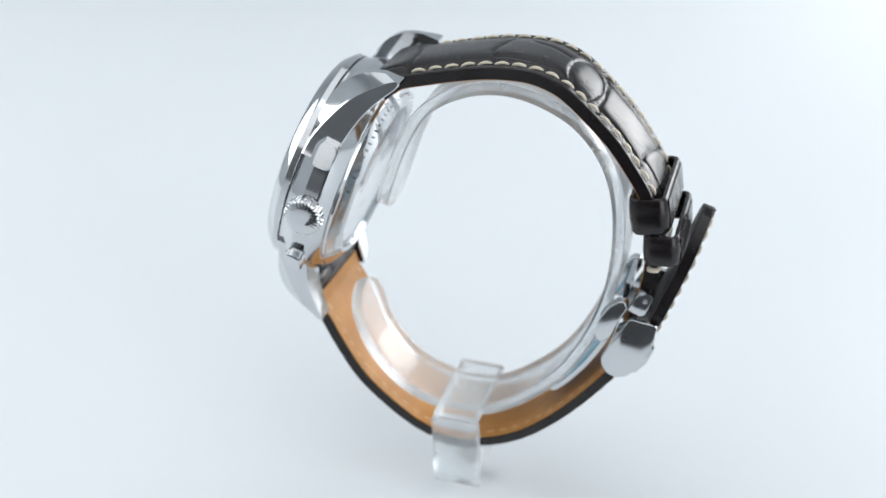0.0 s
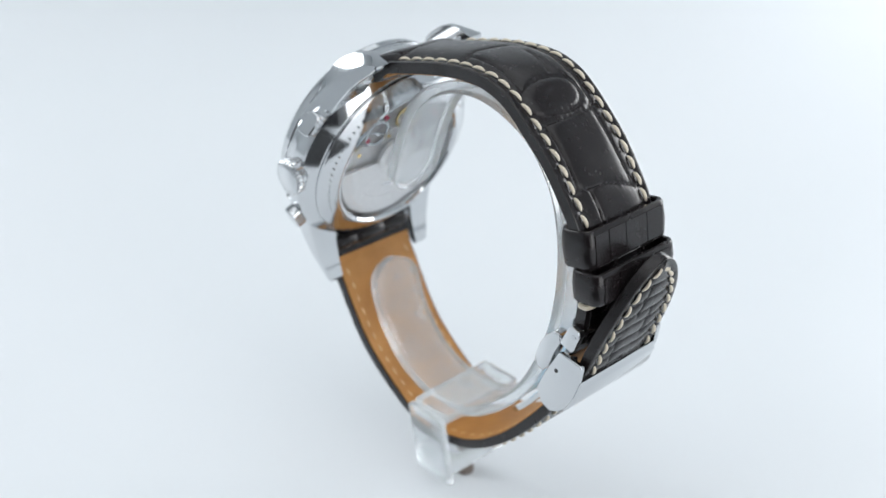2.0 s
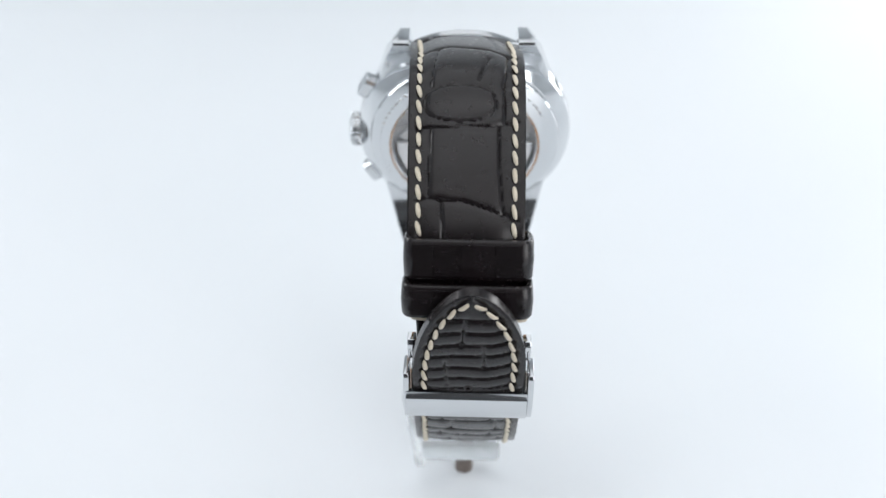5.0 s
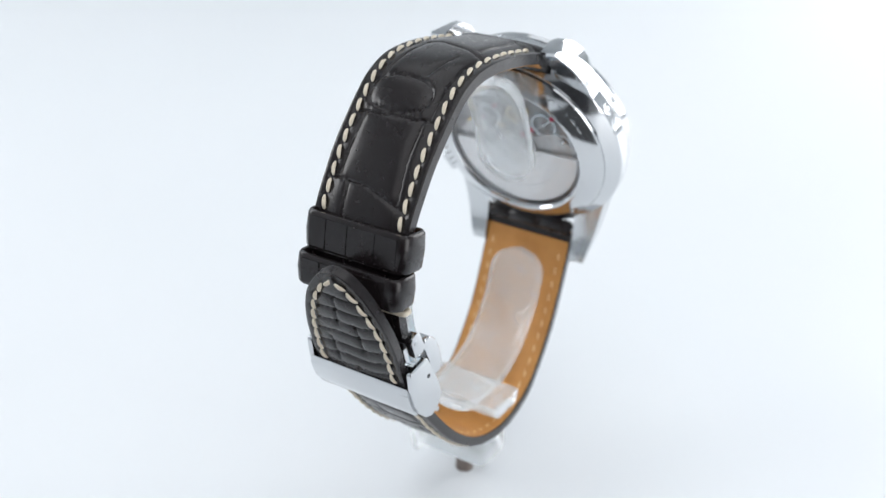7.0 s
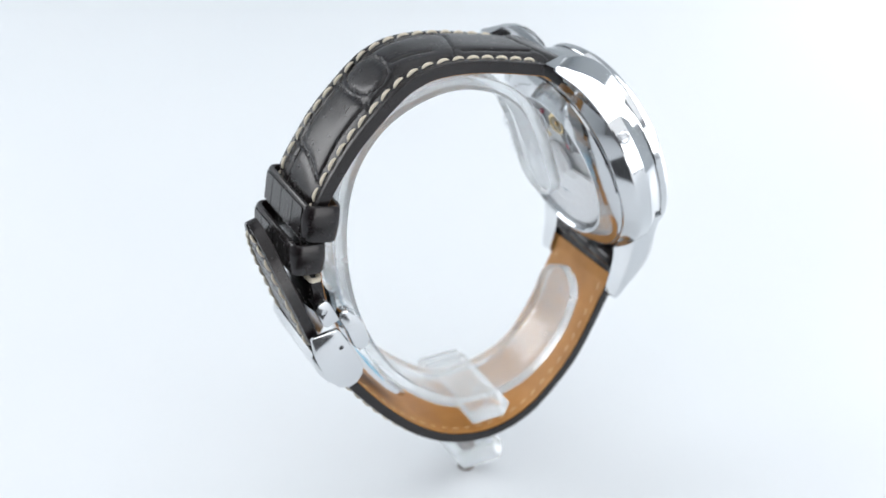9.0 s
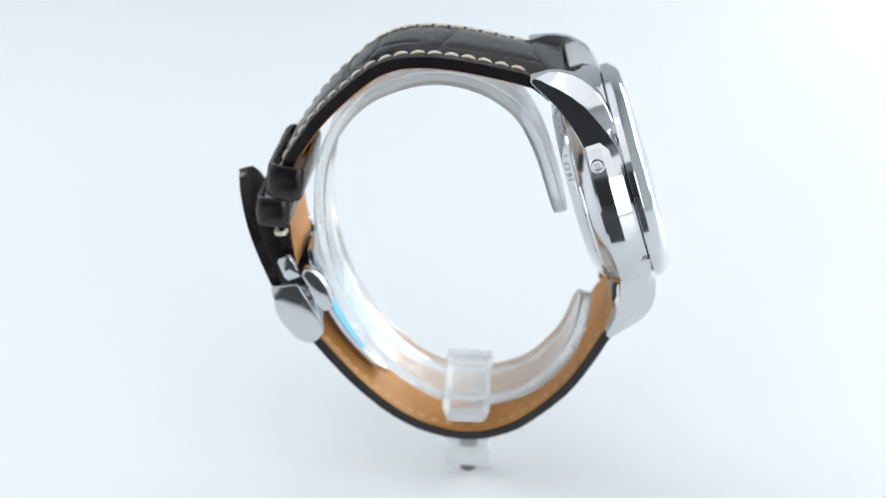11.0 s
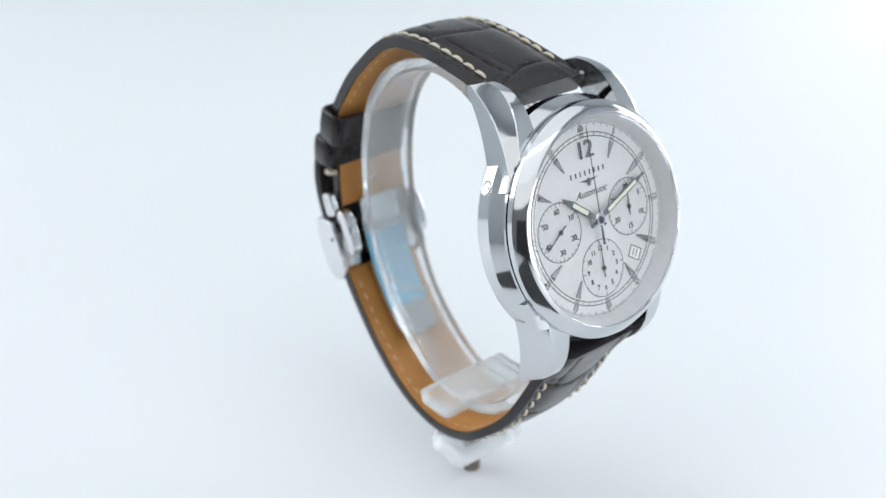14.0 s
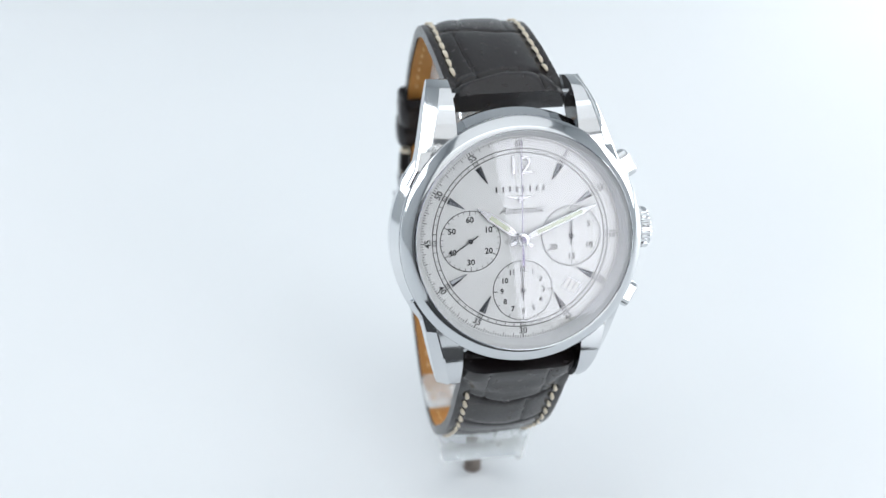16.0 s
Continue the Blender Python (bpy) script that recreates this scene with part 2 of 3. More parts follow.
plate("ground", (4, 4, 0.02), pose(0, 0, 0), M_TABLE, "smooth white acrylic tabletop with a faint blue cast")
# Unseen dark sheet, stands in for the camera mirrored in the polished case.
plate("base_mat", (0.135, 0.62, 0.003), pose(-0.0075, -0.4, 0.0035), M_UNDER, "unseen dark card added for dark reflections in the steel")
plate("wall_back", (1.6, 1.0, 0.01), pose(0, 0.75, 0.5, 90), M_TENT, "plain pale grey fabric wall of the light tent")
plate("wall_left", (1.6, 1.0, 0.01), pose(-0.65, 0, 0.5, 90, 0, 90), M_TENT, "plain pale grey fabric wall of the light tent")
plate("wall_right", (1.6, 1.0, 0.01), pose(0.65, 0, 0.5, 90, 0, -90), M_TENT, "plain pale grey fabric wall of the light tent")
# Front wall is unseen, made darker than the rest to give the steel contrast.
plate("wall_front", (1.6, 1.0, 0.01), pose(0, -0.75, 0.5, 90, 0, 180), M_FRONT, "unseen grey front wall, darkened for dark reflections in the steel")
plate("ceiling", (1.6, 1.6, 0.01), pose(0, 0, 0.95, 180), M_TENT, "plain pale grey fabric roof of the light tent")
# No opening is built here: a dark sheet adds black reflections to the steel.
plate("door_1", (0.5, 0.36, 0.01), pose(-0.03, -0.742, 0.185, 90, 0, 180), M_DARK, "unseen dark panel behind the camera, added for dark reflections")


# ---- the watch ----
watch = tagged(new("wrist_watch"), "steel chronograph wrist watch on a dark brown crocodile leather strap", "watch")
UP = -GROUND


def lean(x, z=30.0):
    """The strap runs slightly askew of the case: sideways shift at (x, z) in mm."""
    k = min(1.0, max(0.0, (z - 48) / 16))
    high = -1.9 + min(1.0, max(0.0, (x + 16) / 20)) + 0.7 * max(0.0, x / 36)
    if x > 36.9 and z < 75:
        return 0.5 + 0.5 * min(1.0, (x - 36.9) / 4)
    low = -1.5 + 1.5 * min(1.0, max(0.0, (x + 28.7) / 18)) + 0.5 * max(0.0, x / 36)
    return k * high + (1 - k) * low


def shifted(pts):
    return [(x, z + UP) for x, z in pts]


SIN, COS = math.sin(radians(18.5)), math.cos(radians(18.5))
# case space (turned a touch on the strap): x to 3 o'clock, y to 12, z out of the dial, origin at the dial's centre
CASE = Matrix(((0, SIN, -COS, -28.7), (-1, 0, 0, -1.4), (0, COS, SIN, -88.7 + UP), (0, 0, 0, 1))) @ pose(0.03, 0.15, -0.1, 0.23, 1.05, -0.75)


def cased(bm):
    return moved(bm, CASE)


# case, bezel, crystals
part("mid_case", cased(lathe([(18.6, -7.9), (19.15, -7.95), (19.35, -7.85), (21.25, -6.15), (21.5, -5.85), (21.6, -5.5), (21.65, -3.0), (21.55, -2.75), (20.5, -0.55), (20.45, -0.1), (19.3, 0.0), (18.3, 0.0)], 160)), M_STEEL, watch, "polished steel case middle", sharp=14)
part("bezel", cased(lathe([(18.4, 0.15), (20.3, 0.15), (20.45, 0.3), (20.45, 1.35), (20.35, 1.55), (19.3, 2.75), (19.1, 2.92), (18.8, 3.14), (18.5, 3.3), (18.25, 3.36), (18.14, 3.28), (18.12, 2.6), (18.14, 0.2)], 160)), M_STEEL, watch, "polished stepped steel bezel", sharp=20)
part("flange", cased(lathe([(18.15, 2.9), (17.85, 2.0), (17.05, 0.25), (17.0, -0.2)], 128)), M_DIAL, watch, "silver inner flange ring")
dome = [(18.13, 2.75), (18.13, 3.3), (17.95, 3.45)] + [(r, 4.25 - 0.8 * (r / 17.95) ** 2) for r in (17, 16, 14, 11, 8, 5, 2.5, 0)]
part("crystal", cased(lathe(dome, 96)), M_CRYSTAL, watch, "domed sapphire crystal with bluish coating", out=Vector((-COS, 0, SIN)))

# dial
dial = part("dial", cased(lathe([(0, 0), (3, 0), (17.1, 0), (17.1, -0.5), (0, -0.5)], 128)), M_DIAL, watch, "silver-white chronograph dial")


def ring(r0, r1, z0, z1, seg=96):
    return lathe([(r0, z0), (r0, z1), (r1, z1), (r1, z0)], seg, True)


def at(x, y, z=0.0, deg=0.0):
    return pose(x, y, z, 0, 0, deg)


def tick(r0, r1, wid, deg, z=0.03, cx=0.0, cy=0.0):
    return moved(box(-wid / 2, wid / 2, r0, r1, 0.0, z), at(cx, cy, 0, -deg))


part("railway_ring", cased(merged(ring(14.24, 14.38, 0.0, 0.03), ring(14.9, 15.04, 0.0, 0.03), *[tick(14.36, 14.92, 0.09, 6 * k) for k in range(60)],
     *[moved(ring(0.31, 0.45, 0.0, 0.04, 20), at(14.64 * math.sin(radians(30 * k)), 14.64 * math.cos(radians(30 * k)))) for k in range(12)])), M_GREY, dial, "fine black railway minute ring", False)
part("seconds_track", cased(merged(*[tick(16.15 if k % 4 == 0 else 16.5, 16.95, 0.18 if k % 20 == 0 else 0.11, 1.5 * k) for k in range(240)])), M_INK, dial, "printed fifths-of-a-second scale", False)
for k in range(12):
    a = radians(30 * k)
    upright = -30 * k if k in (0, 1, 2, 10, 11) else (-30 * k + 180 if 3 < k < 9 else -30 * k)
    part("numeral", cased(moved(text_mesh(str(5 * k or 60), 1.45, bold=0.02), at(15.72 * math.sin(a), 15.72 * math.cos(a), 0.03, upright))), M_INK, dial, smooth=False)


def wedge(deg):
    """Applied dagger index, roof-shaped, wide at the rim."""
    o = [(-0.6, 13.95), (0.6, 13.95), (0.08, 10.9), (-0.08, 10.9)]
    bm = bmesh.new()
    b = [bm.verts.new((x, y, 0.0)) for x, y in o]
    t = [bm.verts.new((x * 0.92, y, 0.22)) for x, y in o]
    r0, r1 = bm.verts.new((0, 13.8, 0.62)), bm.verts.new((0, 11.0, 0.3))
    for k in range(4):
        bm.faces.new((b[k], b[(k + 1) % 4], t[(k + 1) % 4], t[k]))
    for f in ((t[0], t[1], r0), (t[1], t[2], r1, r0), (t[2], t[3], r1), (t[3], t[0], r0, r1)):
        bm.faces.new(f)
    return moved(bm, at(0, 0, 0, -deg))


for k in (1, 2, 4, 5, 7, 8, 10, 11):
    part("hour_index", cased(wedge(30 * k)), M_INDEX, dial, "polished dagger hour index", False)
part("hour_numeral", cased(moved(bevelled(text_mesh("12", 4.3, 0.2), 0.05, 1), at(0, 12.1, 0.2))), M_INDEX, dial, "applied polished twelve", False)
# maker's name and emblem as plain bars, then the readable word below
for k in range(8):
    part("name_bar", cased(box(-4.13 + k * 1.14, -3.83 + k * 1.14, 7.85, 8.75, 0.0, 0.03)), M_GREY, dial, smooth=False)
part("emblem", cased(merged(prism([(-2.3, 7.1), (2.3, 7.1), (0.5, 6.6), (0.0, 6.0), (-0.5, 6.6)], 0.0, 0.12, "z"), box(-0.3, 0.3, 6.0, 7.3, 0.0, 0.2))), M_INDEX, dial, "small winged metal emblem", False)
part("word", cased(moved(text_mesh("Automatic", 1.8, 0.02, 0.5, -0.004), at(0.2, 4.75, 0.03))), M_GREY, dial, "fine slanted script word", False)


def subdial(cx, cy, marks, minor, major, deg, hand_len):
    sub = part("subdial", cased(moved(lathe([(0, 0.02), (5.15, 0.02), (5.2, -0.02), (0, -0.02)], 72), at(cx, cy, 0.02))), M_SUBDIAL, dial, "snailed silver subdial")
    part("scale", cased(moved(merged(ring(5.0, 5.12, 0.0, 0.03, 72), *[tick(4.6, 5.02, 0.09, 360 / minor * k) for k in range(minor)], *[tick(4.3, 5.02, 0.12, 360 / major * k) for k in range(major)]), at(cx, cy, 0.045))), M_INK, sub, "", False)
    for k, word in enumerate(marks):
        a = 2 * math.pi * k / len(marks)
        part("numeral", cased(moved(text_mesh(word, 1.35 if len(marks) < 9 else 1.2, bold=0.035), at(cx + 3.55 * math.sin(a), cy + 3.55 * math.cos(a), 0.06))), M_INK, sub, smooth=False)
    hand = merged(prism([(-0.07, -1.6), (0.07, -1.6), (0.1, -0.3), (0.1, 0.3), (0.04, hand_len), (-0.04, hand_len), (-0.1, 0.3), (-0.1, -0.3)], 0.30, 0.40, "z"), lathe([(0.38, 0.25), (0.38, 0.5), (0.25, 0.56), (0, 0.56)], 24))
    part("small_hand", cased(moved(hand, at(cx, cy, 0, -deg))), M_INK, sub, "slim dark subdial hand", False)


subdial(-8.6, 0.0, ("60", "10", "20", "30", "40", "50"), 30, 6, 237, 4.4)
subdial(8.6, 0.0, ("30", "5", "10", "15", "20", "25"), 30, 6, 2, 4.2)
subdial(0.1, -8.8, ("12", "1", "2", "3", "4", "5", "6", "7", "8", "9", "10", "11"), 12, 4, 0, 4.4)
date = part("date_window", cased(moved(merged(box(-1.35, 1.35, 1.0, 1.12, 0.0, 0.1), box(-1.35, 1.35, -1.12, -1.0, 0.0, 0.1), box(-1.42, -1.3, -1.12, 1.12, 0.0, 0.1), box(1.3, 1.42, -1.12, 1.12, 0.0, 0.1)), at(8.5, -8.5, 0, -32))), M_INDEX, dial, "small framed date window", False)
part("date_disc", cased(moved(box(-1.3, 1.3, -1.0, 1.0, 0.0, 0.02), at(8.5, -8.5, 0.004, -32))), M_WHITE, date, "white date disc", False)
part("date_figure", cased(moved(text_mesh("11", 1.7), at(8.5, -8.5, 0.05, -32))), M_INK, date, smooth=False)


def hand(name, deg, length, wid, z, label):
    a = math.radians(deg)
    o = [(-0.28, -2.2), (0.28, -2.2), (0.3, 0.8), (wid, 2.4), (wid, length - 2.4), (wid * 0.75, length - 2.0), (0.06, length), (-0.06, length), (-wid * 0.75, length - 2.0), (-wid, length - 2.4), (-wid, 2.4), (-0.3, 0.8)]
    h = part(name, cased(moved(bevelled(prism(o, z, z + 0.28, "z"), 0.13, 1), at(0, 0, 0, -deg))), M_INDEX, watch, label, False)
    part("lume", cased(moved(prism([(-wid * 0.62, 2.7), (wid * 0.62, 2.7), (wid * 0.62, length - 2.6), (-wid * 0.62, length - 2.6)], z + 0.22, z + 0.30, "z"), at(0, 0, 0, -deg))), M_LUME, h, "pale green luminous strip", False)


hand("hour_hand", 306.5, 9.2, 0.62, 0.6, "dark-edged steel hour hand with pale lume")
hand("minute_hand", 68.0, 13.7, 0.5, 0.95, "slim steel minute hand with pale lume")
part("chronograph_hand", cased(merged(prism([(-0.09, 0.3), (0.09, 0.3), (0.05, 16.3), (-0.05, 16.3)], 1.4, 1.5, "z"), prism([(-0.28, -4.4), (0.28, -4.4), (0.1, 0.0), (-0.1, 0.0)], 1.4, 1.5, "z"))), M_BLUED, watch, "long thin steel chronograph seconds hand", False)
hub = part("hand_hub", cased(lathe([(1.2, 0.5), (1.2, 1.4), (1.0, 1.62), (0.72, 1.66), (0.66, 1.45), (0, 1.45)], 32)), M_STEEL, watch, "polished central hub")
part("hub_cap", cased(lathe([(0.56, 1.4), (0.56, 1.75), (0.42, 1.92), (0, 1.98)], 24)), M_BLUED, hub, "dark violet cap on the hub")

# lugs
LUG = [(9.5, 0.2, 0.1, -5.0), (12, 0.2, -0.1, -5.6), (15, 0.15, -1.2, -6.3), (16.8, 0.0, -2.0, -6.8), (18, -0.2, -2.6, -7.2), (20, -0.7, -3.7, -8.0), (22, -1.6, -5.2, -9.0), (23.7, -2.9, -6.9, -10.1), (25, -4.4, -8.5, -11.0), (26, -6.4, -9.6, -11.5), (26.5, -8.2, -10.4, -11.4)]


def lug(sx, sy):
    rows = []
    for y, top, face, bot in LUG:
        out = float(np.interp(y, (9.5, 12, 14, 19, 22.5, 26.5), (18.8, 17.3, 16.7, 15.5, 14.6, 13.3)))
        inn = max(10.25, math.sqrt(max(0.0, 19.7 ** 2 - y * y)))
        rows.append([(sx * inn, sy * y, bot), (sx * inn, sy * y, top), (sx * (out - 1.9), sy * y, top), (sx * (out - 1.65), sy * y, top - 0.1), (sx * (out - 0.2), sy * y, face + 0.05), (sx * out, sy * y, face - 0.2), (sx * out, sy * y, bot + 0.2), (sx * (out - 0.2), sy * y, bot)])
    part("lug", cased(loft(rows)), M_STEEL, watch, "curved polished steel lug with a bevelled edge", sharp=17)


for sx in (-1, 1):
    for sy in (-1, 1):
        lug(sx, sy)
for sy in (-1, 1):
    part("spring_bar", cased(moved(lathe([(0, -10.4), (0.75, -10.4), (0.75, 10.4), (0, 10.4)], 20), pose(0, sy * (23.4 if sy > 0 else 21.6), -8.1 if sy > 0 else -7.2, 0, 90))), M_SATIN, watch, "steel spring bar")

# crown, pushers, corrector
rows = []
for x, r, cut in ((20.3, 2.2, 0), (21.1, 2.2, 0), (21.15, 3.3, 1), (21.4, 3.55, 1), (22.9, 3.55, 1), (23.2, 3.2, 1), (23.4, 2.8, 0), (23.65, 1.6, 0), (23.75, 0.4, 0)):
    rows.append([(x, (r - (0.22 if cut and k % 4 < 2 else 0)) * math.cos(2 * math.pi * k / 112), (r - (0.22 if cut and k % 4 < 2 else 0)) * math.sin(2 * math.pi * k / 112) - 4.3) for k in range(112)])
part("crown", cased(loft(rows)), M_STEEL, watch, "fluted steel winding crown")
for sy in (-1, 1):
    m = pose(0, 0, 0, 0, 0, sy * 30)

    def pill(x, hw, hh):
        return [(x, hw * (abs(math.cos(a)) ** 0.5) * math.copysign(1, math.cos(a)), -4.3 + hh * (abs(math.sin(a)) ** 0.5) * math.copysign(1, math.sin(a))) for a in np.linspace(0, 2 * math.pi, 32, endpoint=False)]

    p = part("pusher", cased(moved(loft([pill(21.5, 2.2, 1.55), pill(21.65, 2.35, 1.7), pill(23.25, 2.35, 1.7), pill(23.5, 2.15, 1.5)]), m)), M_STEEL, watch, "rounded rectangular chronograph pusher")
    part("stem", cased(moved(loft([pill(20.2, 1.7, 1.1), pill(21.7, 1.7, 1.1)]), m)), M_SATIN, p)
m = pose(0, 0, 0, 0, 0, 180 - 28.8)
c = part("corrector", cased(moved(lathe([(0, 0.12), (0.55, 0.12), (0.62, -0.25), (0.85, -0.25), (0.9, 0.1), (1.15, 0.14), (1.3, 0.02), (1.3, -0.3)], 32), m @ pose(21.63, 0, -4.3, 0, 90))), M_SATIN, watch, "recessed round corrector pusher")

# case back with its window
back = part("case_back", cased(lathe([(18.6, -7.6), (18.95, -7.9), (19.05, -8.2), (18.9, -8.5), (18.7, -8.66), (15.6, -10.3), (15.2, -10.42), (14.8, -10.36), (14.5, -10.0), (14.4, -8.9)], 128)), M_STEEL, watch, "polished case back with a display window", sharp=20)
part("back_window", cased(lathe([(0, -10.3), (8, -10.27), (14.2, -10.1), (14.5, -9.95)], 96)), M_BACKGLASS, back, "sapphire display window", out=Vector((COS, 0, -SIN)))
part("movement", cased(lathe([(0, -7.6), (14.4, -7.6), (14.4, -8.8)], 96)), M_PLATE, back, "grained movement plate")


def sector(r0, r1, a0, a1, z0, z1, n=32):
    aa = [radians(a0 + (a1 - a0) * k / n) for k in range(n + 1)]
    return prism([(r1 * math.cos(a), r1 * math.sin(a)) for a in aa] + [(r0 * math.cos(a), r0 * math.sin(a)) for a in aa[::-1]], z0, z1, "z")


part("rotor", cased(bevelled(merged(sector(9.6, 13.7, 180, 360, -9.2, -8.3), sector(3.0, 9.6, 180, 360, -9.1, -8.6), lathe([(0, -9.25), (2.3, -9.25), (2.4, -9.12), (2.9, -9.12), (3.0, -9.25), (4.2, -9.22), (4.3, -9.1), (4.3, -8.4)], 64)), 0.08, 1)), M_ROTOR, back, "satin steel winding rotor")
part("emblem", cased(prism([(-2.3, -6.4), (2.3, -6.4), (0.5, -6.9), (0.0, -7.5), (-0.5, -6.9)], -9.15, -9.0, "z")), M_SATIN, back, "engraved winged emblem", False)
for cx, cy, r, mat in ((-6.5, 6.2, 2.8, M_SATIN), (-1.2, 8.6, 2.3, M_GOLD), (5.5, 6.8, 3.0, M_STEEL), (9.3, 2.8, 2.0, M_GOLD), (-10.5, 3.0, 1.7, M_SATIN), (2.2, 5.2, 1.3, M_GOLD)):
    part("gear_wheel", cased(moved(merged(ring(r * 0.78, r, -8.05, -7.85, 40), *[box(-0.16, 0.16, -r * 0.8, r * 0.8, -8.05, -7.9)], lathe([(0.45, -7.7), (0.45, -8.2), (0, -8.25)], 20)), at(cx, cy, 0, cx * 20))), mat, back, "small movement wheel", False)
for cx, cy in ((-3.5, 4.2), (3.6, 9.8), (7.6, 5.6), (-8.6, 8.2)):
    part("jewel", cased(moved(lathe([(0.55, -7.6), (0.55, -8.05), (0.3, -8.12), (0, -8.05)], 20), at(cx, cy))), M_RUBY, back, "ruby bearing jewel")
part("bridge", cased(bevelled(prism([(-13.2, 1.0), (-9, 5.0), (-4.0, 3.0), (-2.0, 6.6), (2.0, 7.0), (4.2, 3.6), (9.5, 5.0), (13.2, 1.2), (11, -1.5), (-11, -1.5)], -8.1, -7.65, "z"), 0.12, 1)), M_BRIDGE, back, "grained movement bridge", False)
for word, mid, step in (("COLLECTION", 122, 6.6),):
    for k, ch in enumerate(word):
        a = mid + (k - 4.5) * step
        part("letter", cased(moved(moved(text_mesh(ch, 1.9, 0.04), Matrix.Diagonal((-1, 1, 1, 1))), pose(16.9 * math.cos(radians(a)), 16.9 * math.sin(radians(a)), -9.62, 0, 0, a - 90) @ pose(0, 0, 0, -27.9))), M_SATIN, back, smooth=False)
for k in range(24):
    a = 80 - k * 4.6
    part("name_bar", cased(moved(box(-0.17, 0.17, -0.62, 0.62, -0.03, 0.006), pose(16.9 * math.cos(radians(a)), 16.9 * math.sin(radians(a)), -9.62, 0, 0, a - 90) @ pose(0, 0, 0, -27.9))), M_STEEL, back, smooth=False)

# ---- strap ----
UPPER = Course(shifted([(-16.1, -70.6), (-14.5, -69.6), (-11, -67.5), (-6, -66.2), (-1.4, -65.2), (3.2, -64.4), (8, -64), (13, -64.3), (17.3, -65.8), (20.3, -67.8), (23.7, -70.8), (28, -75.1), (31.2, -79.4), (34.1, -83.9), (35.6, -88), (36.3, -93), (36.2, -100), (35.2, -107)]), 1)
LOWER = Course(shifted([(-30.4, -111.0), (-28.3, -116.4), (-26.2, -120.2), (-24.3, -124.1), (-20, -131.4), (-14, -137.6), (-7.8, -142), (-0.4, -144.0), (7, -142.9), (13, -140.2), (18.5, -136), (24, -130.3), (29.5, -123.3), (33, -118)]), -1, out=0.55)
TAIL = Course(shifted([(33.8, -117.0), (37.0, -112.5), (39.4, -106.0), (42.2, -98), (44.5, -90)]), -1)
UPPER_LINES = [
    [(21.5, -9), (19.7, -3.8), (21.5, 3.2), (24, 8.5)], [(25.7, 2.8), (32.2, 1.0)],
    [(36.6 + 3.5 * math.copysign(abs(math.cos(a)) ** 0.8, math.cos(a)), -2.1 + 6.1 * math.sin(a)) for a in np.linspace(0, 2 * math.pi, 21)],
    [(41.2, -9), (41.0, -3.2), (40.8, 2.9), (39.6, 8.5)], [(41.4, -6.9), (47, -7.0), (52.4, -7.2)], [(53.1, -9), (53.6, -1.2), (55.4, 4.4), (56.6, 8.5)],
    [(40.8, 4.4), (48.1, 4.4), (55, 5.0)], [(53.5, -5.0), (64, -4.3)], [(3.0, 9), (3.6, 6), (5.6, -0.8), (5.6, -10)], [(20.2, 4.2), (13.5, 4.3), (8.5, 4.0), (4.6, 3.6)], [(0.8, -7.2), (5.4, -7.0)],
    [(33, 5.4), (22.5, 6.2)], [(20.8, -5.8), (33.5, -7.0)], [(33.2, 5.5), (40, 5.2)]]
UPPER_LINES = [[(s + 1.9, w + 0.9) for s, w in line] for line in UPPER_LINES]
rng = random.Random(7)


def rows_of_scales(s0, s1, pitch, cols):
    out, s, flip = [], s0, 0
    while s < s1:
        a, b, c = (s + rng.uniform(-0.9, 0.9) for _ in range(3))
        out.append([(a, -10), (b + 0.6, -3), (c, 3.5), (a + rng.uniform(-1, 1), 10)])
        for w in cols:
            out.append([(s, w + flip * 1.7 + rng.uniform(-0.7, 0.7)), (s + pitch, w + flip * 1.7 + rng.uniform(-0.7, 0.7))])
        s, flip = s + pitch * rng.uniform(0.85, 1.15), 1 - flip
    return out


LOWER_LINES = [[(9.5, 10), (12.6, 1), (9.8, -10)], [(1, 5.3), (11.2, 5.0)], [(0.6, -5.1), (10.4, -5.6)], [(12.6, -3.1), (21, -3.6)], [(19.5, 10), (22.6, 0), (20.5, -10)]] + rows_of_scales(28, 96, 4.6, (-4.4, 4.2))
TAIL_LINES = [[(s - 1.4, -10), (s + 0.5, -2 + rng.uniform(-1, 1)), (s + 0.3, 3), (s + 2.0, 10)] for s in (5.6, 8.6, 11.4, 14.6, 17.4, 20.4, 23.4)] + [[(7, -3.6), (13, -4.2)], [(11.6, 2.4), (17.6, 2.0)], [(17.4, -1.6), (23.6, -1.0)]]


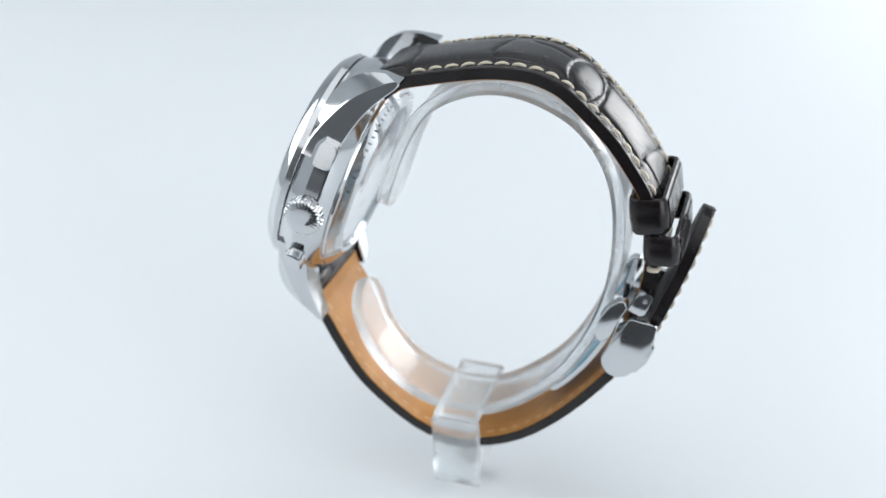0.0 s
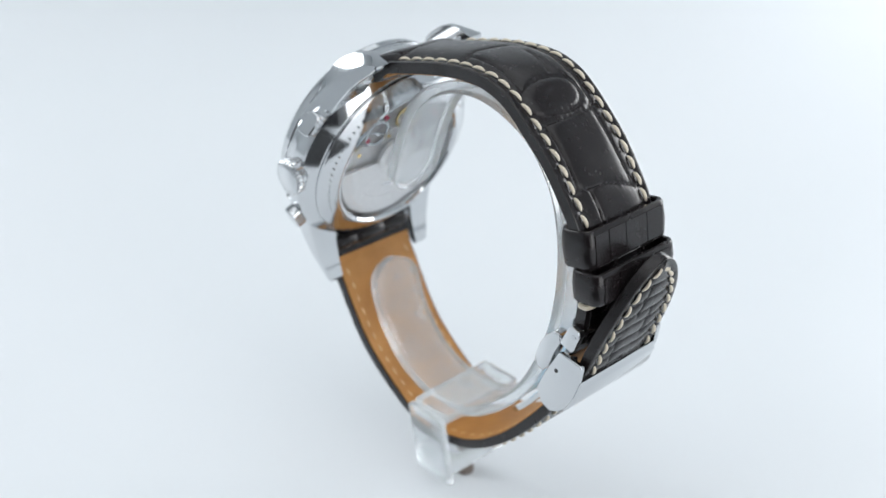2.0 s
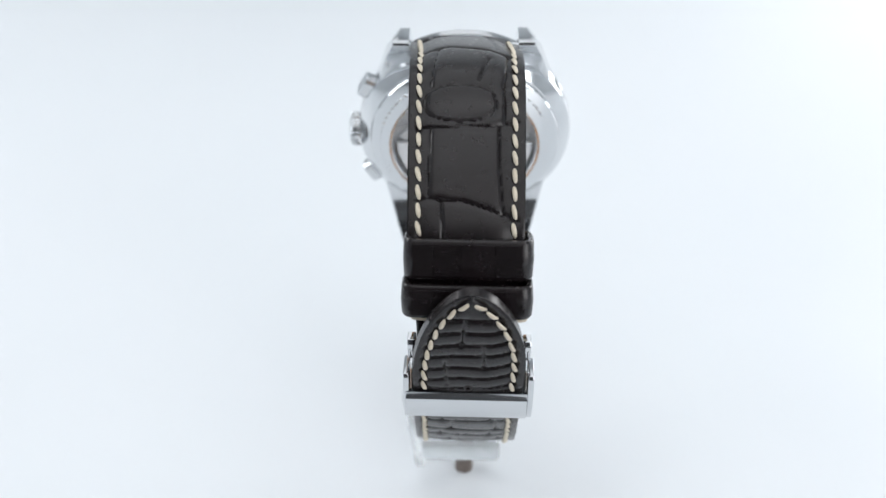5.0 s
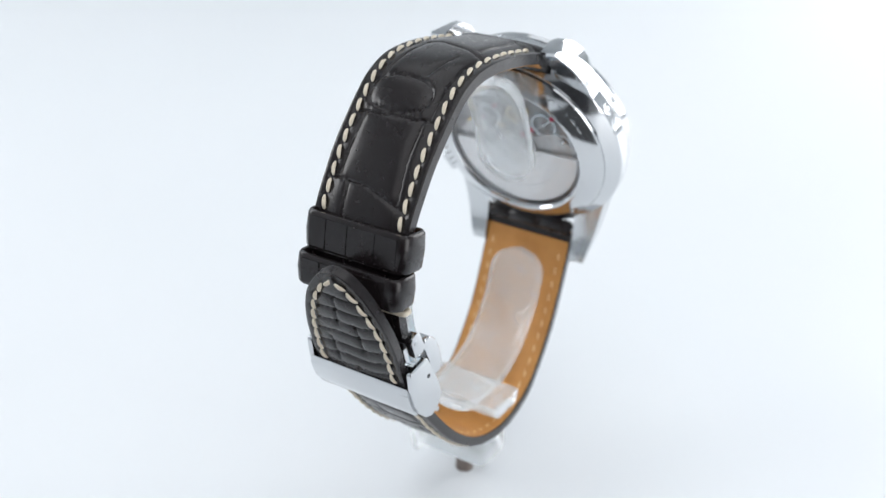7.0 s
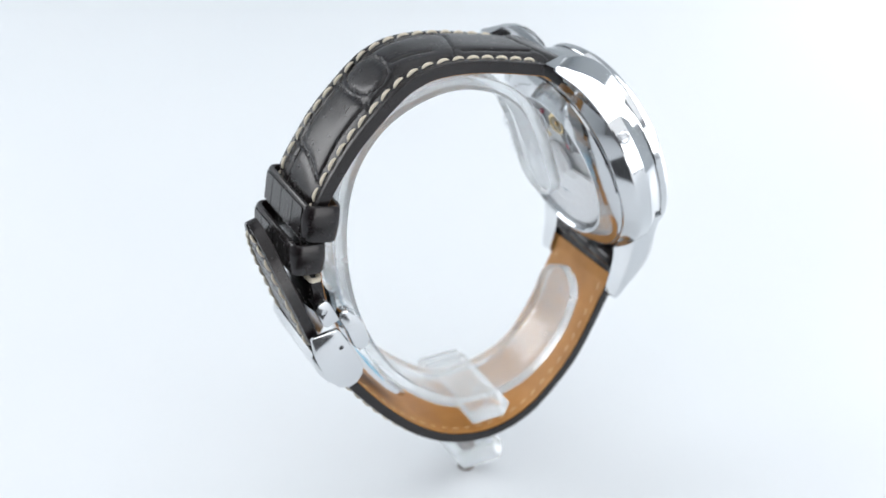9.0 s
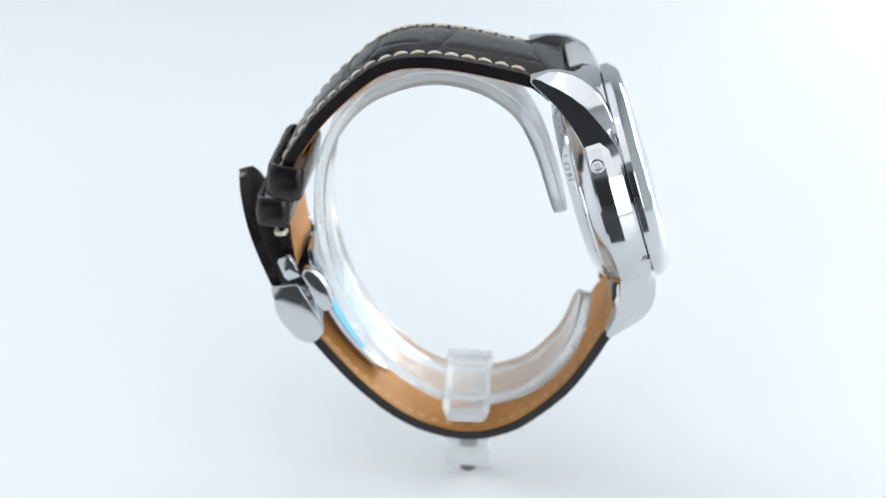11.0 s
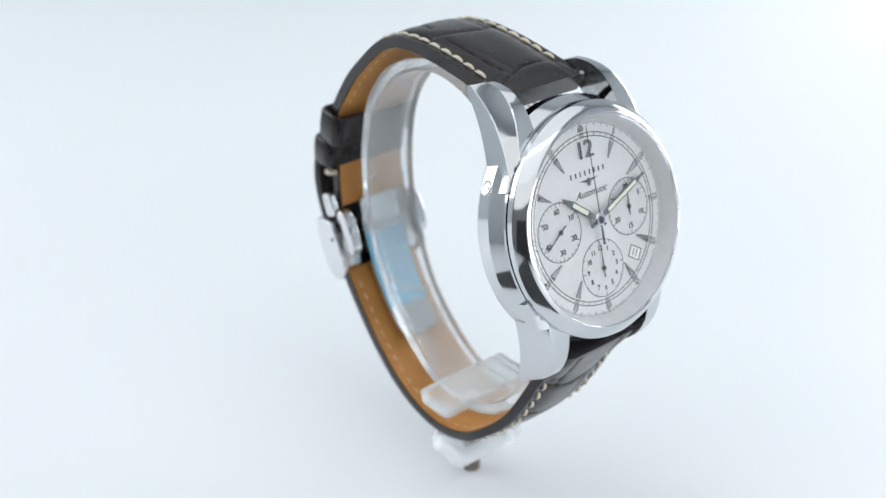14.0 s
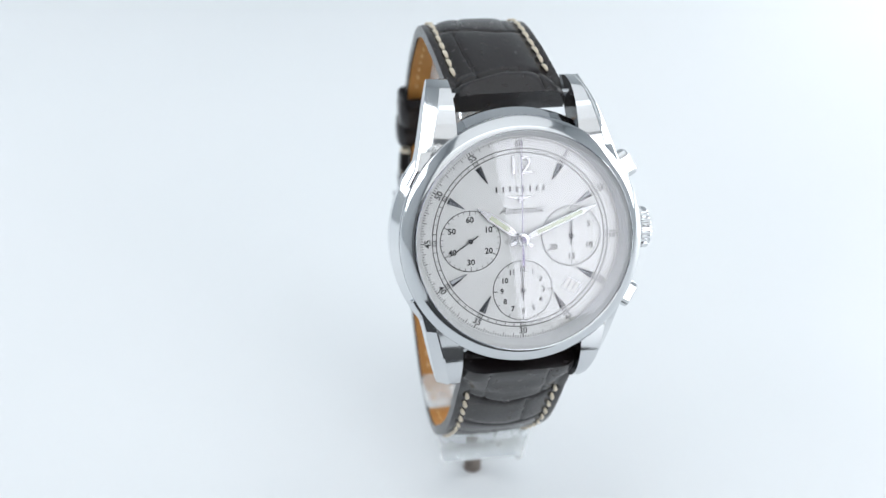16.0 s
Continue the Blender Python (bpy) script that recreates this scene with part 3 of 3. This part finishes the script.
def padded(half, pad, lines, stitch_in=1.75, tight=True, comb=0.05):
    """Height of the leather over its edge line: a padded middle, a stitch furrow and the seams between the scales."""
    def top(s, w):
        h, a = half(s), np.abs(w)
        k = min(1.0, max(0.0, (s - 3.0) / 5.0)) if tight else 1.0
        inner = max(h - (stitch_in + 0.75) * k, 0.1)
        z = pad(s) * np.clip(1 - (a / inner) ** (9 - 5.8 * k), 0, 1)
        z -= 0.16 * k * np.exp(-((a - (h - stitch_in)) / 0.42) ** 2)
        z -= 0.12 * np.clip((a - (h - 0.4)) / 0.4, 0, 1) ** 2
        for line in lines:
            d = seg_dist(s, w, line)
            if abs(line[-1][1] - line[0][1]) > abs(line[-1][0] - line[0][0]):
                z -= comb * np.sin(6.4 * w + 2.1 * np.sin(1.3 * w + s)) * np.exp(-(d / 1.1) ** 2) * np.clip((h - 2.4 - a) / 0.6, 0, 1)
            z -= (0.26 * np.exp(-(d / 0.2) ** 2) + 0.13 * np.exp(-(d / 0.8) ** 2)) * np.clip((h - 0.7 - a) / 0.6, 0, 1)
        return z
    return top


def strap_band(name, course, s0, s1, half, pad, lines, thick, label):
    me = band(name, course, s0, s1, half, padded(half, pad, lines, tight=name != "strap_tail", comb=0.012 if name == "strap_tail" else 0.026), lambda s, w: np.full(w.shape, -thick(s)), 81, 0.3)
    me.materials.append(M_LEATHER)
    off = np.empty(len(me.vertices) * 3)
    me.vertices.foreach_get("co", off)
    off = off.reshape(-1, 3)
    off[:, 1] += np.array([lean(x * 1000, z * 1000) for x, _, z in off]) * MM
    me.vertices.foreach_set("co", off.ravel())
    return part(name, me, M_LEATHER, watch, label)


def plain_band(name, course, s0, s1, half, up, dn, mat, parent, label, nw=9, step=0.6, skew=True):
    me = band(name, course, s0, s1, half, up, dn, nw, step)
    if skew:
        for v in me.vertices:
            v.co.y += lean(v.co.x * 1000, v.co.z * 1000) * MM
    return part(name, me, mat, parent, label)


def capsule(length, wid, high):
    rows = []
    for k in range(9):
        u = -1 + 2 * k / 8
        r = max(0.12, (1 - abs(u) ** 3.0)) ** 0.5
        rows.append([(u * length / 2, wid / 2 * r * math.cos(a), high * (0.55 - 0.55 * u * u) + high * 0.5 * r * math.sin(a)) for a in np.linspace(0, 2 * math.pi, 8, endpoint=False)])
    bm = loft(rows)
    bmesh.ops.recalc_face_normals(bm, faces=bm.faces)
    for v in bm.verts:
        v.co *= MM
    me = bpy.data.meshes.new("stitch")
    bm.to_mesh(me)
    bm.free()
    me.polygons.foreach_set("use_smooth", [True] * len(me.polygons))
    return me


STITCH, STITCH_IN = capsule(2.5, 0.8, 0.54), capsule(1.5, 0.4, 0.12)
STITCH.materials.append(M_THREAD)
STITCH_IN.materials.append(M_TANTHREAD)


def stitch_line(course, s0, s1, pitch, wline, height, mesh, parent, flip=1):
    """Single stitches along w = wline(s), each laid slightly askew in its hole."""
    for k in range(int((s1 - s0) / pitch)):
        s = s0 + (k + 0.5) * pitch
        w = wline(s)
        (p, t, n), dw = course.at(s), (wline(s + 0.5) - wline(s - 0.5))
        fwd = Vector((t[0], dw, t[1])).normalized()
        out = Vector((n[0], 0, n[1])) * flip
        side = out.cross(fwd).normalized()
        fwd = side.cross(out).normalized()
        ob = new("stitch", mesh)
        ob.parent = parent
        m = Matrix(((fwd.x, side.x, out.x, 0), (fwd.y, side.y, out.y, 0), (fwd.z, side.z, out.z, 0), (0, 0, 0, 1)))
        q = p + n * height
        m.translation = Vector((q[0], w + lean(q[0], q[1]), q[1])) * MM
        ob.matrix_basis = m @ pose(0, 0, 0, rng.uniform(-6, 6), rng.uniform(-4, 4), rng.uniform(6, 15))


def upper_half(s):
    return 10.0 - 0.6 * min(1, max(0, s / 62)) - 1.2 * max(0, min(1, (s - 68) / 6))


def lower_half(s):
    return 10.0 - 0.8 * min(1, max(0, s / 90))


def tail_half(s):
    u = max(0.0, (s - TAIL.length + 18.6) / 18.6)
    return max(0.5, 9.3 * max(0.001, 1 - min(1, u) ** 1.95) ** 0.56)


up_thick = lambda s: 2.1 + 0.9 * max(0, 1 - s / 6)
upper = strap_band("upper_strap", UPPER, 2.0, UPPER.length, upper_half, lambda s: 1.45 - 0.9 * min(1, s / 45) + 0.9 * math.exp(-(s / 4.0) ** 2), UPPER_LINES, up_thick, "dark brown crocodile strap half with cream stitching")
plain_band("lining", UPPER, 4.0, UPPER.length - 0.5, lambda s: upper_half(s) - 0.35, lambda s, w: np.full(w.shape, -up_thick(s) + 0.1), lambda s, w: np.full(w.shape, -up_thick(s) - 0.22), M_LINING, upper, "tan leather lining")
lower = strap_band("lower_strap", LOWER, 0.0, LOWER.length, lower_half, lambda s: 1.3 - 0.9 * min(1, s / 40) + 0.9 * math.exp(-(s / 4.0) ** 2), LOWER_LINES, lambda s: 1.9 + 0.9 * max(0, 1 - s / 6), "dark brown crocodile strap half with cream stitching")
lo_thick = lambda s: 1.9 + 0.9 * max(0, 1 - s / 6)
plain_band("lining", LOWER, 3.6, LOWER.length - 3, lambda s: lower_half(s) - 0.3, lambda s, w: np.full(w.shape, -lo_thick(s) + 0.1), lambda s, w: np.full(w.shape, -lo_thick(s) - 0.22), M_LINING, lower, "tan leather lining")
tail = strap_band("strap_tail", TAIL, 0.0, TAIL.length, tail_half, lambda s: 0.35, TAIL_LINES, lambda s: 1.9, "pointed crocodile strap end with cream stitching")
plain_band("lining", TAIL, 6.0, TAIL.length - 0.4, lambda s: tail_half(s) - 0.3, lambda s, w: np.full(w.shape, -1.8), lambda s, w: np.full(w.shape, -2.1), M_EDGE, tail, "dark leather lining")
for sg in (-1, 1):
    stitch_line(UPPER, 8.2, 68.5, 2.95, lambda s: sg * (upper_half(s) - 1.75), 0.02, STITCH, upper)
    stitch_line(LOWER, 9.0, 92, 2.95, lambda s: sg * (lower_half(s) - 1.75), 0.02, STITCH, lower)
    stitch_line(LOWER, 6.0, 88, 2.95, lambda s: sg * (lower_half(s) - 1.9), -2.14, STITCH_IN, lower, -1)
    stitch_line(UPPER, 5.0, 60, 2.95, lambda s: sg * (upper_half(s) - 1.9), -2.34, STITCH_IN, upper, -1)


def arch_stitches(pitch, inset):
    """Stitches round the strap end, an even distance inside its edge, meeting at the point."""
    s = np.linspace(5.2, TAIL.length - 0.05, 160)
    h = np.array([tail_half(a) for a in s])
    ds, dh = np.gradient(s), np.gradient(h)
    k = np.hypot(ds, dh)
    a, w = s + inset * dh / k, h - inset * ds / k
    keep = w > 0.35
    a, w = a[keep], w[keep]
    a, w = np.r_[a, a[-1] + 0.35, a[::-1]], np.r_[w, 0.0, -w[::-1]]
    run = np.r_[0, np.cumsum(np.hypot(np.diff(a), np.diff(w)))]
    count = int(run[-1] / pitch)
    for j in range(count):
        r = (j + 0.5) * run[-1] / count
        ss, ww = np.interp(r, run, a), np.interp(r, run, w)
        fs, fw = np.interp(r + 0.4, run, a) - np.interp(r - 0.4, run, a), np.interp(r + 0.4, run, w) - np.interp(r - 0.4, run, w)
        q, tn, nn = TAIL.at(ss)
        fwd, out = Vector((tn[0] * fs, fw, tn[1] * fs)).normalized(), Vector((nn[0], 0, nn[1]))
        side = out.cross(fwd).normalized()
        ob = new("stitch", STITCH)
        ob.parent = tail
        m = Matrix(((fwd.x, side.x, out.x, 0), (fwd.y, side.y, out.y, 0), (fwd.z, side.z, out.z, 0), (0, 0, 0, 1)))
        m.translation = Vector((q[0] + nn[0] * 0.05, ww + lean(q[0], q[1]), q[1] + nn[1] * 0.05)) * MM
        ob.matrix_basis = m @ pose(0, 0, 0, rng.uniform(-6, 6), rng.uniform(-4, 4), rng.uniform(6, 15))


arch_stitches(2.75, 1.9)
p, t, n = TAIL.at(6.2)
part("buckle_hole", moved(lathe([(0.75, -0.1), (0.7, 0.12), (0.5, 0.1), (0.4, -0.3), (0, -0.3)], 20), Matrix(((t[0], 0, n[0], p[0] + 0.3 * n[0]), (0, 1, 0, 0.6), (t[1], 0, n[1], p[1] + 0.3 * n[1]), (0, 0, 0, 1)))), M_EDGE, tail, "punched strap hole")


roll = lathe([(0, -9.7), (1.0, -9.7), (1.45, -9.4), (1.6, -8.9), (1.62, -3.2), (1.5, -3.0), (1.62, -2.8), (1.62, 4.3), (1.5, 4.5), (1.62, 4.7), (1.6, 8.9), (1.45, 9.4), (1.0, 9.7), (0, 9.7)], 28)
part("end_roll", moved(roll, pose(-28.35, -1.5, -110.9 + UP, 90)), M_LEATHER, lower, "leather rolled round the spring bar")


# ---- keepers and thread ----
def keeper(cx, cy, cz, deep, wide, high, wall, tilt, label):
    """A flat leather loop: rounded box section, open above and below."""
    def loop(hx, hy, r):
        pts = []
        for (sx, sy, a0) in ((1, 1, 0), (-1, 1, 90), (-1, -1, 180), (1, -1, 270)):
            for k in range(6):
                a = radians(a0 + 18 * k)
                pts.append((sx * (hx - r) + r * math.cos(a), sy * (hy - r) + r * math.sin(a)))
        return pts
    o, i = loop(deep / 2, wide / 2, 1.9), loop(deep / 2 - wall, wide / 2 - wall, 1.0)
    bm = bmesh.new()
    secs = [(loop(deep / 2 - 0.04, wide / 2 - 0.04, 1.9), -high / 2 + 0.4), (loop(deep / 2 + 0.12, wide / 2 + 0.1, 1.9), 0.0), (loop(deep / 2 - 0.04, wide / 2 - 0.04, 1.9), high / 2 - 0.4), (loop(deep / 2 - 0.3, wide / 2 - 0.3, 1.7), high / 2), (loop(deep / 2 - wall + 0.15, wide / 2 - wall + 0.15, 0.6), high / 2), (i, high / 2 - 0.2), (i, -high / 2 + 0.2), (loop(deep / 2 - wall + 0.15, wide / 2 - wall + 0.15, 0.6), -high / 2), (loop(deep / 2 - 0.3, wide / 2 - 0.3, 1.7), -high / 2)]
    rows = []
    for pts, z in secs:
        rows.append([bm.verts.new((x, y, z)) for x, y in pts])
    for a, b in zip(rows, rows[1:] + rows[:1]):
        for k in range(24):
            bm.faces.new((a[k], a[(k + 1) % 24], b[(k + 1) % 24], b[k]))
    moved(bm, pose(cx, cy, cz + UP, 0, tilt, 0))
    return part("strap_keeper", bm, M_LEATHER, watch, label)


def raised_rib(k, cx, cz, deep, ys, high, tilt):
    for y, wid in ys:
        part("scale_plate", moved(bevelled(box(-0.35, 0.2, y - wid / 2, y + wid / 2, -high / 2 + 0.7, high / 2 - 0.7), 0.24, 3), pose(cx, -0.1, cz + UP, 0, tilt, 0) @ pose(deep / 2, 0, 0)), M_LEATHER, k, "raised crocodile scale")


k1 = keeper(34.1, 0.25, -88.3, 6.8, 20.8, 6.6, 1.0, -10, "wide dark crocodile leather keeper loop")
raised_rib(k1, 34.1, -88.3, 6.8, ((-6.9, 3.2), (-3.0, 4.1), (1.9, 5.3), (6.8, 4.1)), 6.6, -10)
k2 = keeper(36.8, 0.15, -94.4, 6.4, 21.1, 5.6, 1.0, -6, "dark crocodile leather keeper loop above the clasp")
raised_rib(k2, 36.8, -94.4, 6.4, ((-6.8, 3.6), (-1.9, 5.7), (4.7, 6.8)), 5.6, -6)
thread = []
for a in np.linspace(0, 2 * math.pi, 49):
    x, y = 35.7 + 0.95 * math.copysign(abs(math.cos(a)) ** 0.35, math.cos(a)), 9.2 * math.copysign(abs(math.sin(a)) ** 0.2, math.sin(a)) + 0.5
    thread.append([(x + 0.45 * math.cos(b) * math.cos(a), y + 0.45 * math.cos(b) * math.sin(a), -98.9 + UP + 0.5 * math.sin(b)) for b in np.linspace(0, 2 * math.pi, 8, endpoint=False)])
part("thread_loop", loft(thread, False), M_THREAD, watch, "cream thread bound round the strap")

# ---- folding clasp ----
CY = 0.65
clasp = part("clasp", bevelled(moved(prism([(36.2, -113.2), (37.3, -113.0), (37.5, -114.5), (36.4, -117.6), (34.4, -120.2), (33.7, -119.6), (35.5, -117.2), (36.4, -114.6)], -10.6, 10.0), Matrix.Translation((0, CY, UP))), 0.15, 2), M_STEEL, watch, "polished steel folding clasp")
SIDE = [(28.0, -117.9), (28.2, -119.4), (29.3, -120.9), (31.0, -121.6), (32.8, -121.0), (34.4, -119.5), (36.0, -116.8), (37.2, -113.4), (37.7, -109.9), (37.4, -109.3), (32.9, -108.7), (32.4, -109.0), (31.2, -111.2), (29.6, -114.2)]
PINP = [(32.0, -107.2), (34.4, -108.3), (35.2, -107.6), (36.3, -104.4), (36.0, -103.5), (34.6, -102.9), (33.8, -103.4)]
for sg in (-1, 1):
    y0, y1 = sorted((sg * 10.0, sg * 11.0))
    sp = part("side_plate", bevelled(moved(prism(SIDE, y0, y1), Matrix.Translation((0, CY, UP))), 0.22, 3), M_STEEL, clasp, "rounded polished clasp cheek")
    part("rivet", moved(lathe([(0.42, -0.06), (0.42, 0.03), (0.22, 0.06), (0, 0.0)], 16), pose(32.2, CY + sg * 11.02, -112.6 + UP, -90 * sg)), M_INK, sp, "dark pin hole", False)
    y0, y1 = sorted((sg * 8.9, sg * 10.3))
    pp = part("hinge_plate", bevelled(moved(prism(PINP, y0, y1), Matrix.Translation((0, CY, UP))), 0.2, 2), M_STEEL, clasp, "small polished hinge plate")
    part("rivet", moved(lathe([(0.5, -0.06), (0.5, 0.03), (0.25, 0.06), (0, 0.02)], 16), pose(35.0, CY + sg * 10.33, -104.9 + UP, -90 * sg)), M_SATIN, pp, "", False)
    y0, y1 = sorted((sg * 7.6, sg * 9.95))
    part("release_button", bevelled(moved(prism([(26.1, -113.0), (27.0, -109.8), (28.4, -107.4), (30.2, -105.9), (31.6, -106.0), (32.0, -107.4), (30.6, -110.2), (29.4, -113.8), (28.0, -115.1), (26.6, -114.6)], y0, y1), Matrix.Translation((0, CY, UP))), 0.4, 3), M_STEEL, clasp, "rounded polished release button")
    y0, y1 = sorted((sg * 6.2, sg * 9.9))
    part("latch_block", bevelled(moved(prism([(30.2, -112.4), (33.0, -111.4), (32.8, -117.6), (29.6, -119.8), (28.6, -118.0)], y0, y1), Matrix.Translation((0, CY, UP))), 0.25, 2), M_SATIN, clasp, "stepped steel latch block")
part("hinge_bar", moved(lathe([(0, -9.4), (0.7, -9.4), (0.7, 9.4), (0, 9.4)], 20), pose(35.0, CY, -104.9 + UP, 90)), M_STEEL, clasp, "cross bar of the hinge")
BLADE = Course(shifted([(31.6, -104.5), (30.8, -110), (28.6, -116.5), (25.2, -123), (21.0, -128.6), (16.8, -132.6)]), 1)
blade = plain_band("folding_blade", BLADE, 0, BLADE.length, lambda s: 4.9 - 1.2 * max(0, (s - 29) / 4) ** 2, lambda s, w: np.full(w.shape, 0.0), lambda s, w: np.full(w.shape, -0.9), M_STEEL, clasp, "curved polished folding blade", 9, 0.8)
plain_band("protective_film", BLADE, 8.0, 25.5, lambda s: 4.6, lambda s, w: np.full(w.shape, -0.86), lambda s, w: np.full(w.shape, -1.02), M_FILM, blade, "blue protective film on the blade", 9, 0.8)

# ---- clear stand ----
stand = tagged(new("display_stand"), "clear acrylic watch display stand with a split ring and foot", "stand")
RING = Course(shifted([(-23.4, -115.5), (-22.0, -121), (-19.4, -127.6), (-13.4, -134.6), (-6.2, -138.0), (1.0, -138.8), (8, -136.9), (15.8, -131.2), (22, -124), (27.2, -113), (29.6, -102), (29.6, -91), (27.2, -81.5), (21.6, -74.0), (14, -69.8), (6, -68.4), (-2, -70.2), (-8.5, -74.6), (-12.6, -81.5), (-15.6, -90), (-17.6, -96.5)]), -1)


def ring_half(s):
    e = min(s, RING.length - s)
    return max(0.6, 5.8 * math.sqrt(max(0.01, 1 - max(0, 1 - e / 5.5) ** 2)))


plain_band("split_ring", RING, 0, RING.length, ring_half, lambda s, w: -0.1 + 0.3 * np.clip((np.abs(w) - (ring_half(s) - 1.3)) / 0.5, 0, 1), lambda s, w: -1.6 - 0.45 * np.clip((np.abs(w) - (ring_half(s) - 1.3)) / 0.5, 0, 1), M_ACRYLIC, stand, "clear acrylic split ring with raised rims", 17, 0.9, False).location.y = -0.7 * MM
saddle = moved(box(-4.6, 5.4, -10.8, 10.2, -139.9, -136.8), Matrix.Translation((0, 0, UP)))
for v in saddle.verts:
    if v.co.z < UP - 138:
        v.co.x = 0.4 + (v.co.x - 0.4) * 0.74
part("saddle", bevelled(saddle, 0.9, 3), M_ACRYLIC, stand, "clear saddle block under the ring")
leg = moved(box(-4.2, 5.6, -12.8, -11.0, -154.4, -136.9), Matrix.Translation((0, 0, UP)))
for v in leg.verts:
    if v.co.z < 5:
        v.co.y += 2.8
part("leg", bevelled(leg, 0.8, 3), M_ACRYLIC, stand, "clear upright leg beside the strap")
part("foot", bevelled(moved(merged(box(-4.8, 4.8, -9.6, 7.4, -153.3, -148.4)), Matrix.Translation((0, 0, UP))), 1.4, 3), M_ACRYLIC, stand, "clear bar under the strap")
part("pivot_pin", moved(lathe([(0, -158.46), (1.8, -158.46), (1.9, -158.2), (1.75, -154.0), (1.5, -153.32), (0, -153.32)], 32), Matrix.Translation((0, 0, UP))), M_PIN, stand, "dark bronze pin under the clear foot")
for ob in [p for p in stand.children if p.name != "pivot_pin"]:
    ob.visible_shadow = False


def motions():
    """The stand and the watch on it turn together at a nearly even pace."""
    rows = [(0.5 * k, pose(0, 0, 0, 0, 0, turn(0.5 * k)) @ Matrix.Translation((0, -0.9 * MM, 0))) for k in range(33)]
    walk(watch, rows)
    walk(stand, rows)


motions()
